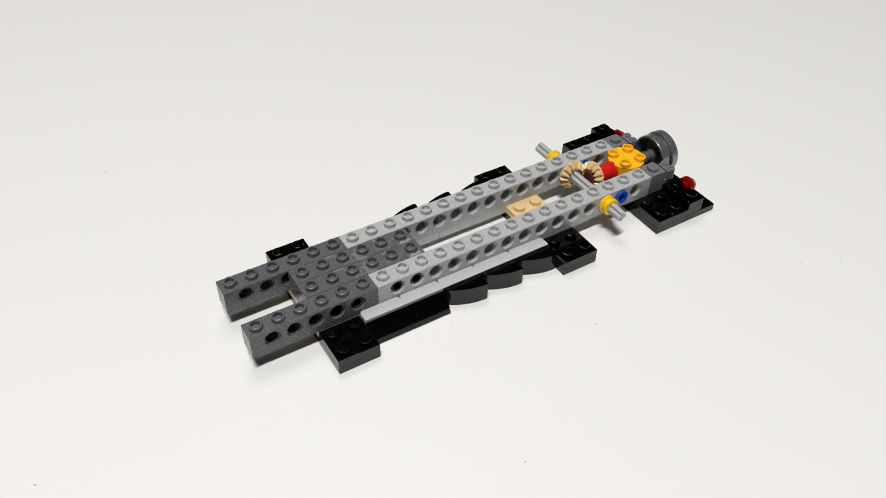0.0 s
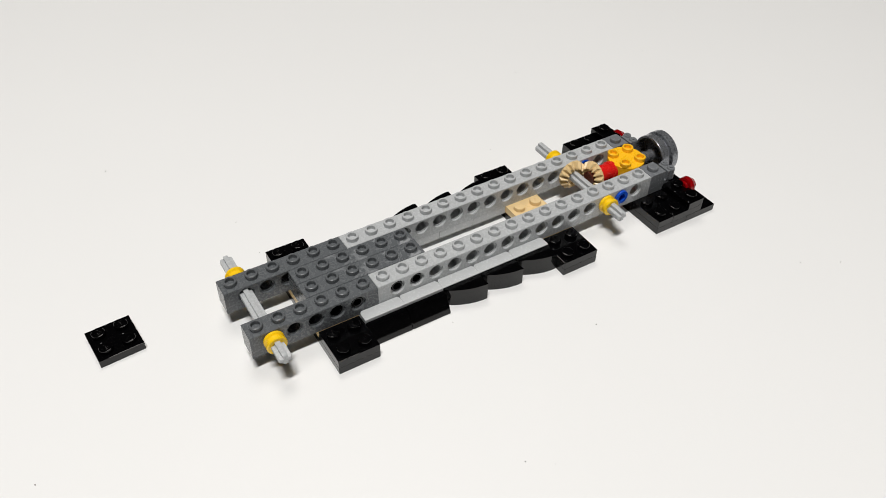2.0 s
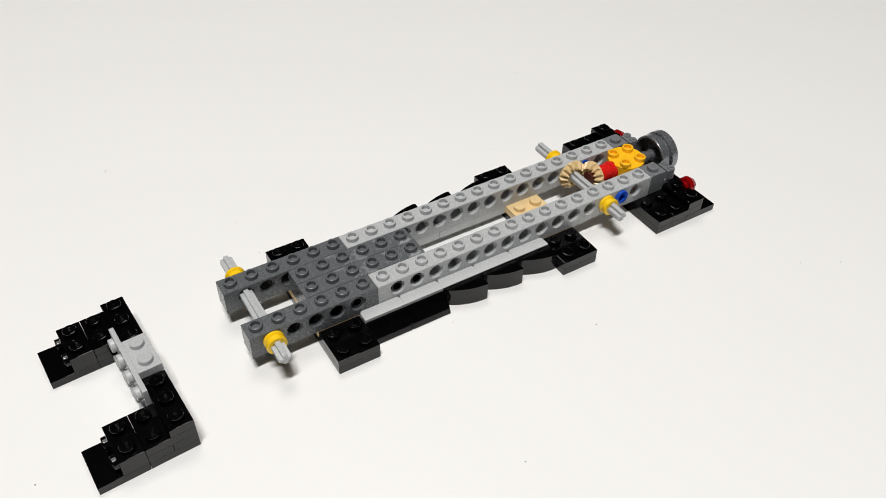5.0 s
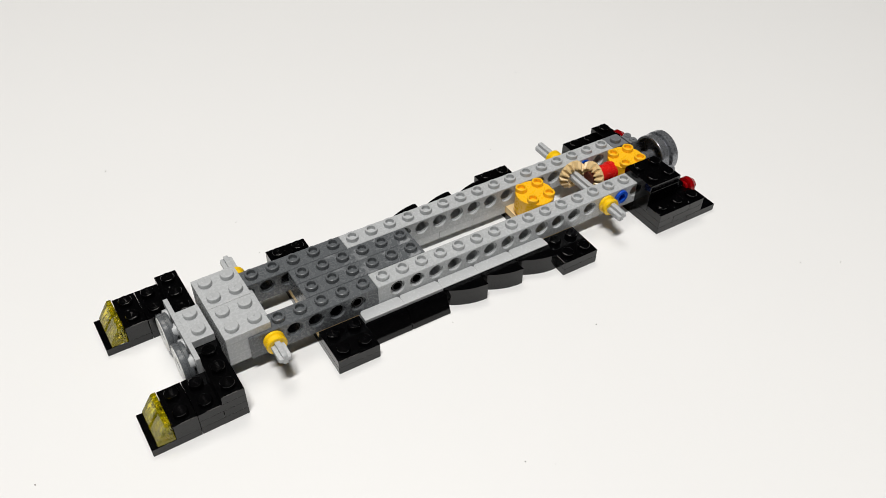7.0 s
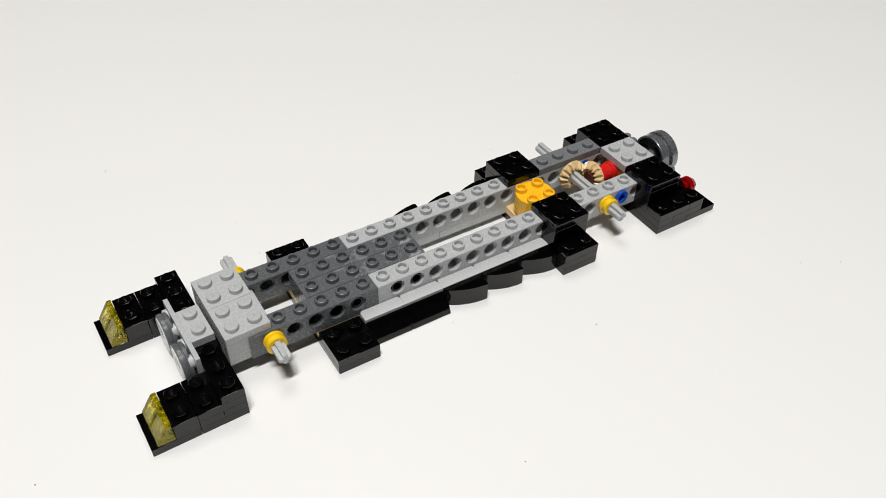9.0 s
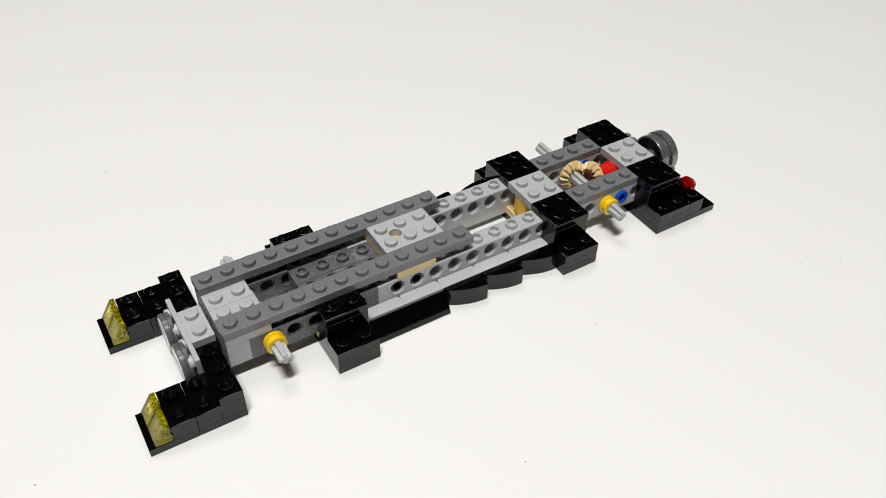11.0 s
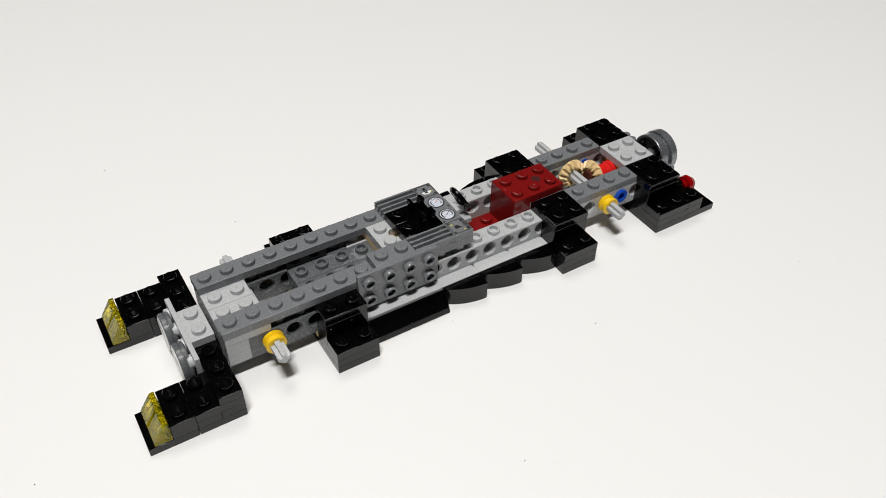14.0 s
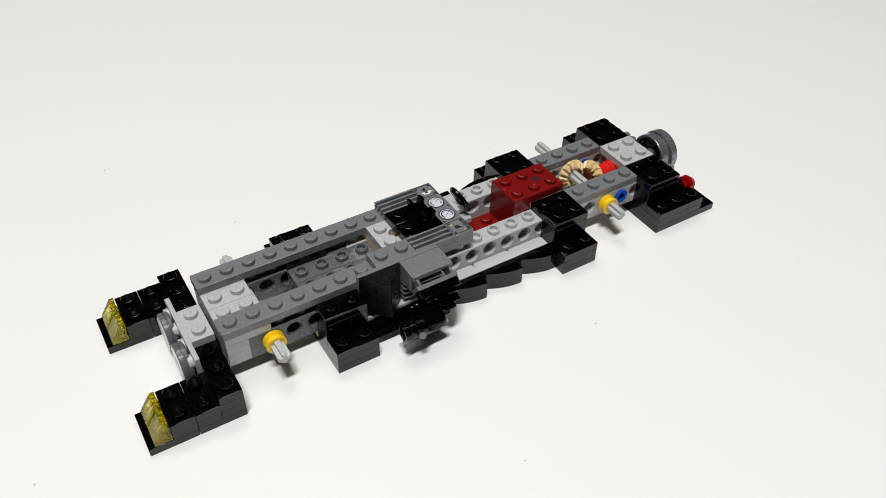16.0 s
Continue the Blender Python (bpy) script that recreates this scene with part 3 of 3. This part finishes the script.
part("peg_hole_shade", mesh_of(bm, "peg_hole_shade", material("shaded_dark_red_plastic", (0.05, 0.004, 0.005), 0.4)), back, g(5, 1, 6.0), "dark disc painted as the shade of a peg hole")
arrives(seat, [(11.5, g(11, 1, 1))])

# cockpit
column = thing(brick("brick", 1, 2, 2, LIGHT, studs=None), "light grey toy brick with a round plate on it", "toy brick")
bm = bmesh.new()
lathe(bm, [(0, 0), (0.0030, 0), (0.0030, 0.0009), (0.0039, 0.0010), (0.0039, 0.0030), (0.0037, 0.0032), (0.0024, 0.0032), (0.0024, 0.0047), (0.0022, 0.0049), (0, 0.0049)], 28)
part("round_plate", mesh_of(bm, "round_plate", LIGHT), column, g(0.42, 1.17, 2))
arrives(column, [(12.4, g(11, 1, 2))])


def steering():
    bm = bmesh.new()
    sbox(bm, -0.1, 0, 0, 0.9, 1.3, 0.7)
    sbox(bm, 0.0, 0, 0.6, 0.2, 1.12, 2.65)
    sbox(bm, 0.15, 0.45, 1.0, 0.75, 0.75, 2.2)
    ob = part("steering_stand", mesh_of(bm, "steering_stand", LIGHT))
    bm = bmesh.new()
    n, m, R, r = 32, 10, 0.0048, 0.0011
    ring = [[bm.verts.new(((R + r * math.cos(2 * PI * j / m)) * math.cos(2 * PI * i / n), (R + r * math.cos(2 * PI * j / m)) * math.sin(2 * PI * i / n), r * math.sin(2 * PI * j / m))) for j in range(m)] for i in range(n)]
    for i in range(n):
        for j in range(m):
            bm.faces.new((ring[i][j], ring[(i + 1) % n][j], ring[(i + 1) % n][(j + 1) % m], ring[i][(j + 1) % m]))
    lathe(bm, [(0, -0.0016), (0.0014, -0.0016), (0.0040, -0.0006), (0.0042, 0.0), (0.0040, 0.0004), (0, 0.0006)], 24)
    for k in range(3):
        bmesh.ops.create_cube(bm, size=1, matrix=pose(0, 0, 0, 0, 0, 120 * k + 90) @ Matrix.Translation((0.0036, 0, 0)) @ Matrix.Diagonal((0.0034, 0.0012, 0.0009, 1)))
    part("steering_wheel", mesh_of(bm, "steering_wheel", BLACK), ob, g(0.73, 0.82, 2.25, 0, 62), "black plastic steering wheel")
    return ob


arrives(thing(steering(), "light grey stand with a black steering wheel", "steering wheel"), [(12.6, g(11.1, 1.62, 5.0))])


def dashboard():
    ob = brick("dashboard", 1, 4, 1, DARK, studs=None)
    top = P + 0.00003

    def flat(name, mat, outline, z=0.0, label=""):
        bm = bmesh.new()
        prism(bm, outline, top + z, top + z + 0.00004)
        return part(name, mesh_of(bm, name, mat, False), ob, None, label)

    def ring(cx, cy, r, n=28):
        return [(cx + r * math.cos(2 * PI * k / n), cy + r * math.sin(2 * PI * k / n)) for k in range(n)]

    def strip(x0, y0, x1, y1, w):
        d = Vector((x1 - x0, y1 - y0)).normalized() * w / 2
        return [(x0 - d.y, y0 + d.x), (x0 + d.y, y0 - d.x), (x1 + d.y, y1 - d.x), (x1 - d.y, y1 + d.x)]

    for cy, hand in ((1.5 * S, INK), (2.5 * S, INKR)):
        c = (0.5 * S, cy)
        flat("dial_rim", INK, ring(*c, 0.0032))
        flat("dial", DIAL, ring(*c, 0.0027), 0.00005, "round white gauge with black ticks")
        bm = bmesh.new()
        for k in range(13):
            a = radians(-35 + 250 * k / 12)
            prism(bm, strip(c[0] + 0.0017 * math.cos(a), c[1] + 0.0017 * math.sin(a), c[0] + 0.0024 * math.cos(a), c[1] + 0.0024 * math.sin(a), 0.0003), top + 0.0001, top + 0.00014)
        part("dial_ticks", mesh_of(bm, "dial_ticks", INK, False), ob)
        if hand is INK:          # the heavier scale of one gauge
            sweep = [radians(-30 + 240 * k / 20) for k in range(21)]
            flat("dial_arc", INK, [(c[0] + 0.0023 * math.cos(a), c[1] + 0.0023 * math.sin(a)) for a in sweep] + [(c[0] + 0.0019 * math.cos(a), c[1] + 0.0019 * math.sin(a)) for a in sweep[::-1]], 0.0001)
        flat("needle", hand, strip(c[0] - 0.0006, c[1] - 0.0005, c[0] + 0.0014, c[1] + 0.0011, 0.0002), 0.0001)
    for y0, y1 in ((0.10 * S, 0.95 * S), (3.05 * S, 3.9 * S)):
        bm = bmesh.new()
        for q in (strip(0.06 * S, y0, 0.94 * S, y0, 0.0003), strip(0.06 * S, y1, 0.94 * S, y1, 0.0003), strip(0.06 * S, y0, 0.06 * S, y1, 0.0003), strip(0.94 * S, y0, 0.94 * S, y1, 0.0003)):
            prism(bm, q, top, top + 0.00004)
        part("panel_outline", mesh_of(bm, "panel_outline", INK, False), ob)
    for x, y in ((0.16, 0.2), (0.84, 0.2), (0.16, 0.85), (0.84, 0.85), (0.16, 3.15), (0.84, 3.15), (0.16, 3.8), (0.84, 3.8), (0.88, 2.0), (0.12, 2.0), (0.1, 1.1)):
        flat("rivet", INK, ring(x * S, y * S, 0.0005, 12))
    flat("toggle_plate", WHITE, [(0.5 * S + 0.0022 * math.cos(a), 3.5 * S + 0.0022 * math.sin(a)) for a in [radians(200 + 14 * k) for k in range(11)]] + [(0.5 * S + 0.0010 * math.cos(a), 3.5 * S + 0.0010 * math.sin(a)) for a in [radians(340 - 14 * k) for k in range(11)]])
    flat("toggle", INK, strip(0.5 * S, 3.3 * S, 0.5 * S, 3.72 * S, 0.0012), 0.00005)
    flat("toggle_tip", SILVER, strip(0.5 * S, 3.34 * S, 0.5 * S, 3.68 * S, 0.0007), 0.0001)
    flat("toggle_tip", SILVER, strip(0.40 * S, 3.62 * S, 0.60 * S, 3.62 * S, 0.0009), 0.0001)
    flat("mark", INKY, ring(0.78 * S, 3.35 * S, 0.0004, 8))
    flat("mark", INKY, ring(0.25 * S, 0.72 * S, 0.0005, 8))
    flat("mark", INKY, ring(0.66 * S, 0.2 * S, 0.0004, 8))
    flat("knob", INK, ring(0.42 * S, 0.5 * S, 0.0010, 16)[:-3] + [(0.64 * S, 0.42 * S)], 0, "black teardrop symbol")
    font = bpy.data.curves.new("lettering", "FONT")
    font.body, font.size, font.align_x, font.resolution_u, font.offset = "LIGHT", 0.0017, "CENTER", 2, 0.00004
    shape = bpy.data.objects.new("lettering", font)
    me = bpy.data.meshes.new_from_object(shape)
    bpy.data.objects.remove(shape)
    me.materials.clear()
    me.materials.append(INK)
    part("lettering", me, ob, pose(0.90 * S, 0.54 * S, top + 0.00006, 0, 0, 90), "small black word")
    return ob


arrives(thing(dashboard(), "dark grey printed dashboard tile with two white gauges", "dashboard"), [(12.8, g(10, 0, 7))])


def grille(mat):
    bm = bmesh.new()
    sbox(bm, 0, 0, 0, 2, 1, 0.15)
    for k in range(4):
        sbox(bm, 0.0, 0.0 + 0.295 * k, 0.1, 2.0, 0.115 + 0.295 * k, 1.0, 0.0001)
    sbox(bm, 0.12, 0.0, 0.1, 0.3, 1, 0.55)
    sbox(bm, 1.7, 0.0, 0.1, 1.88, 1, 0.55)
    return mesh_of(bm, "grille_tile", mat)


GRILLE = grille(DARK)
for t, y in ((13.0, 3), (13.7, 0)):
    arrives(thing(part("grille_tile", GRILLE), "dark grey slotted grille tile beside the controls", "grille tile", "grille tiles"), [(t, g(8, y, 7))])


def lever_plate():
    """A black plate with one stud and a pair of upright clip arms."""
    ob = brick("lever_plate", 2, 1, 1, BLACK, cells=[(0, 0)])
    for x, lean in ((1.08, -1), (1.52, 1)):
        bm = bmesh.new()
        prism(bm, [((x + 0.02) * S, P), ((x + 0.20) * S, P), ((x + 0.20) * S, 2.0 * P), ((x + 0.20 + 0.07 * lean) * S, 2.55 * P), ((x + 0.02 + 0.07 * lean) * S, 2.7 * P), ((x + 0.02) * S, 2.0 * P)],
              -0.70 * S, -0.30 * S, pose(0, 0, 0, 90))
        bmesh.ops.bevel(bm, geom=[e for e in bm.edges], offset=0.0002, segments=1, affect="EDGES")
        part("clip_arm", mesh_of(bm, "clip_arm", BLACK), ob)
    return thing(ob, "glossy black toy plate with upright clip arms", "toy plate", "control clips")


for t, y in ((13.2, 2), (13.5, 1)):
    arrives(lever_plate(), [(t, g(8, y, 7))])

# engine side: bracket with sideways studs and what is pressed on it
bm = bmesh.new()
sbox(bm, 1, 0, 0, 3, 1, 1)
sbox(bm, 0, -0.2, -4.1, 4, 0.02, 1)
side = part("side_bracket", mesh_of(bm, "side_bracket", DARK))
add_studs(side, DARK, "solid", [(1.5, 0.5, 1), (2.5, 0.5, 1)])
for i in range(4):
    for z in (-0.25, -2.75):
        part("stud", stud_mesh("hollow", DARK), side, g(i + 0.5, -0.2, z, 90))
arrives(thing(side, "dark grey bracket with eight sideways hollow studs", "toy bracket"), [(13.9, g(5, 0, 7))], lift=0.0132)
sg = thing(part("grille_tile", GRILLE), "dark grey slotted grille tile pressed sideways on the bracket", "grille tile", "grille tiles")
arrives(sg, [(14.1, g(7, -0.2, 2.95, 90))], lift=0.0)
bm = bmesh.new()
sbox(bm, 0, -1.2, 2.06, 2, 0, 2.5)
sbox(bm, 0, -0.98, 0, 0.12, 0, 2.05)
sbox(bm, 1.88, -0.98, 0, 2, 0, 2.05)
sbox(bm, 0.13, -0.42, 0, 1.87, 0, 2.05)
cover = part("cabinet", mesh_of(bm, "cabinet", DARK))
bm = bmesh.new()
sbox(bm, 0.0, -1.2, 0, 2.0, -0.99, 2.04)
for x in (0.14, 1.74):
    sbox(bm, x, -1.0, 0.2, x + 0.12, -0.72, 1.9, 0.0001)
panel = part("front_panel", mesh_of(bm, "front_panel", DARK), cover)
for x in (0.5, 1.5):
    part("stud", stud_mesh("hollow", DARK), panel, g(x, -1.2, 1.2, 90))
arrives(thing(cover, "dark grey toy cabinet brick with a hinged front", "toy brick"), [(14.4, g(7, -0.2, 5.5))])
TILTS = ((15.25, 5, 0.0, 0.0), (15.5, 14, -0.12, 0.0), (15.7, 37, -0.20, -0.0046))          # second, tilt of the hinged front, shift of the engine part along and down it
MOVES.append((panel, g(0, 0, 0), [(t, g(0, -1.2, 0) @ pose(0, 0, 0, a) @ g(0, 1.2, 0)) for t, a, _, _ in TILTS]))


def rounded_plate(mat):
    bm = bmesh.new()
    r = 1.25 * P
    outline = [(r - 0.0004 + r * math.cos(a), r + r * math.sin(a)) for a in [radians(90 + 15 * k) for k in range(13)]]
    outline += [(2 * S - r + 0.0004 + r * math.cos(a), r + r * math.sin(a)) for a in [radians(-90 + 15 * k) for k in range(13)]]
    prism(bm, outline, 0, P, pose(0, 0, 0, 90))
    bmesh.ops.bevel(bm, geom=[e for e in bm.edges], offset=0.00018, segments=1, affect="EDGES")
    ob = part("round_plate", mesh_of(bm, "round_plate", mat))
    for x in (0.5, 1.5):
        part("stud", stud_mesh("hollow", mat), ob, g(x, -0.4, 1.2, 90))
    return ob


arrives(thing(rounded_plate(BLACK), "black round-ended toy plate with two outward studs", "toy plate"), [(14.6, g(7, -1.4, 5.5))] + [(t, g(7, -1.4, 5.5, a)) for t, a, _, _ in TILTS])
bm = bmesh.new()
prism(bm, [(0.0001, 0), (0.0001, -0.0008), (S, -1.12 * S), (2 * S - 0.0001, -0.0008), (2 * S - 0.0001, 0)], 0, 5 * P)
bmesh.ops.bevel(bm, geom=[e for e in bm.edges], offset=0.00025, segments=1, affect="EDGES")
arrives(thing(part("roof_slope", mesh_of(bm, "roof_slope", SATIN)), "glossy black ridged slope brick standing upright", "toy slope"), [(14.8, g(5, -0.2, 3))])


def engine():
    """A black moulded engine part with a pierced bar, a barrel, a pale blade and a small knob; its origin lies on the hinge."""
    def round_edges(bm, offset, segments=3):
        bmesh.ops.bevel(bm, geom=[e for e in bm.edges], offset=offset, segments=segments, affect="EDGES")
        return bm

    # the bar that is pressed on the round plate
    ob = part("engine_block", mesh_of(box(bmesh.new(), 0.0002, -0.0070, 0.0003, 0.0150, -0.0033, 0.0076, 0.0005), "engine_block", BLACK))
    bm = bmesh.new()
    box(bm, 0.0104, -0.0078, 0.0012, 0.0160, -0.0036, 0.0079, 0.0003)
    part("flange", mesh_of(bm, "flange", BLACK), ob)
    bm = bmesh.new()
    lathe(bm, [(0, 0.0026), (0.0014, 0.0025), (0.0015, 0.0001), (0.0016, 0.0), (0.0021, 0.0), (0.0022, 0.0002), (0.0022, 0.0035), (0, 0.0035)], 28)
    part("tube", mesh_of(bm, "tube", BLACK), ob, pose(0.0126, -0.0096, 0.0046, -90), "black hollow tube end")
    # the stepped body in front of it
    bm = bmesh.new()
    prism(bm, [(-0.0012, -0.0066), (-0.0012, -0.0108), (0.0010, -0.0130), (0.0080, -0.0130), (0.0086, -0.0122), (0.0086, -0.0066)], 0.0030, 0.0074)
    body = part("crankcase", mesh_of(round_edges(bm, 0.0006), "crankcase", BLACK), ob)
    bm = bmesh.new()
    prism(bm, [(-0.0040, 0.0012), (0.0066, 0.0006), (0.0082, 0.0034), (-0.0036, 0.0040)], 0.0070, 0.0128, pose(0, 0, 0, 90))
    part("sump", mesh_of(round_edges(bm, 0.0005), "sump", BLACK), body)
    # the ribbed barrel lies along the car
    bm = bmesh.new()
    lathe(bm, [(0, 0.0012), (0.0022, 0.0011), (0.0024, 0.0001), (0.0025, 0.0), (0.0031, 0.0), (0.0034, 0.0003), (0.0034, 0.0014), (0.0030, 0.0017), (0.0030, 0.0024), (0.0033, 0.0027), (0.0033, 0.0040), (0.0030, 0.0043),
               (0.0030, 0.0050), (0.0033, 0.0053), (0.0033, 0.0082), (0.0026, 0.0088), (0, 0.0088)], 32)
    part("barrel", mesh_of(bm, "barrel", BLACK), ob, pose(-0.0076, -0.0110, 0.0046, 0, 88), "black ribbed barrel")
    # a pale smoky blade under the body
    bm = bmesh.new()
    prism(bm, [(-0.0078, 0.0016), (0.0040, 0.0010), (0.0050, 0.0016), (0.0050, 0.0040), (0.0006, 0.0046), (-0.0010, 0.0040), (-0.0070, 0.0052)], 0.0130, 0.0144, pose(0, 0, 0, 90))
    part("blade", mesh_of(round_edges(bm, 0.0002, 1), "blade", SMOKE), ob, None, "smoky grey translucent blade")
    bm = bmesh.new()
    prism(bm, [(0.0070, -0.0002), (0.0090, 0.0008), (0.0094, 0.0060), (0.0082, 0.0064), (0.0078, 0.0030)], 0.0116, 0.0134, pose(0, 0, 0, 90))
    part("blade", mesh_of(round_edges(bm, 0.0002, 1), "blade", SMOKE), ob, None, "smoky grey translucent blade")
    bm = bmesh.new()
    lathe(bm, [(0, 0), (0.0007, 0), (0.0007, 0.0026), (0.0012, 0.0030), (0.0012, 0.0044), (0.0010, 0.0047), (0, 0.0047)], 16)
    part("knob", mesh_of(bm, "knob", DARK), ob, pose(-0.0020, -0.0132, 0.0034, 14), "grey round knob")
    return ob


eng = thing(engine(), "glossy black engine part with tube and pale blade", "toy engine")
arrives(eng, [(15.0, g(7, -1.4, 5.5))] + [(t, g(7 + dx, -1.4, 5.5, a) @ pose(0, 0, dz)) for t, a, dx, dz in TILTS], lift=0.002)

# specks of dust on the card
rng = random.Random(4)
bm = bmesh.new()
for x, y in ((0.0227, 0.0778), (0.066, -0.082), (0.0702, -0.0150)) + tuple((rng.uniform(-0.1, 0.3), rng.uniform(-0.12, 0.16)) for _ in range(14)):
    r = rng.uniform(0.0001, 0.00025)
    bmesh.ops.create_icosphere(bm, subdivisions=1, radius=r, matrix=Matrix.Translation((x, y, r * 0.6)))
tagged(part("dust", mesh_of(bm, "dust", DUST), None, None, "tiny grey dust specks on white card", "dust"), kind="stuff")


# ---------------------------------------------------------------- how the parts move
def held(first, steps):
    """Rows that hold each pose and change to the next one within one thirtieth of a second."""
    rows, now = [(0, first)], first
    for t, m in steps:
        k = int(t * FPS - 1.5)
        rows += [((k - 2) / FPS, now), ((k - 1) / FPS, now), (k / FPS, m), ((k + 1) / FPS, m)]
        now = m
    return rows + [(16, now)]


def motions():
    walk(bumper, held(BUMPER_POSES[0][1], BUMPER_POSES[1:]))
    for ob, first, steps in MOVES:
        walk(ob, held(first, steps))


motions()
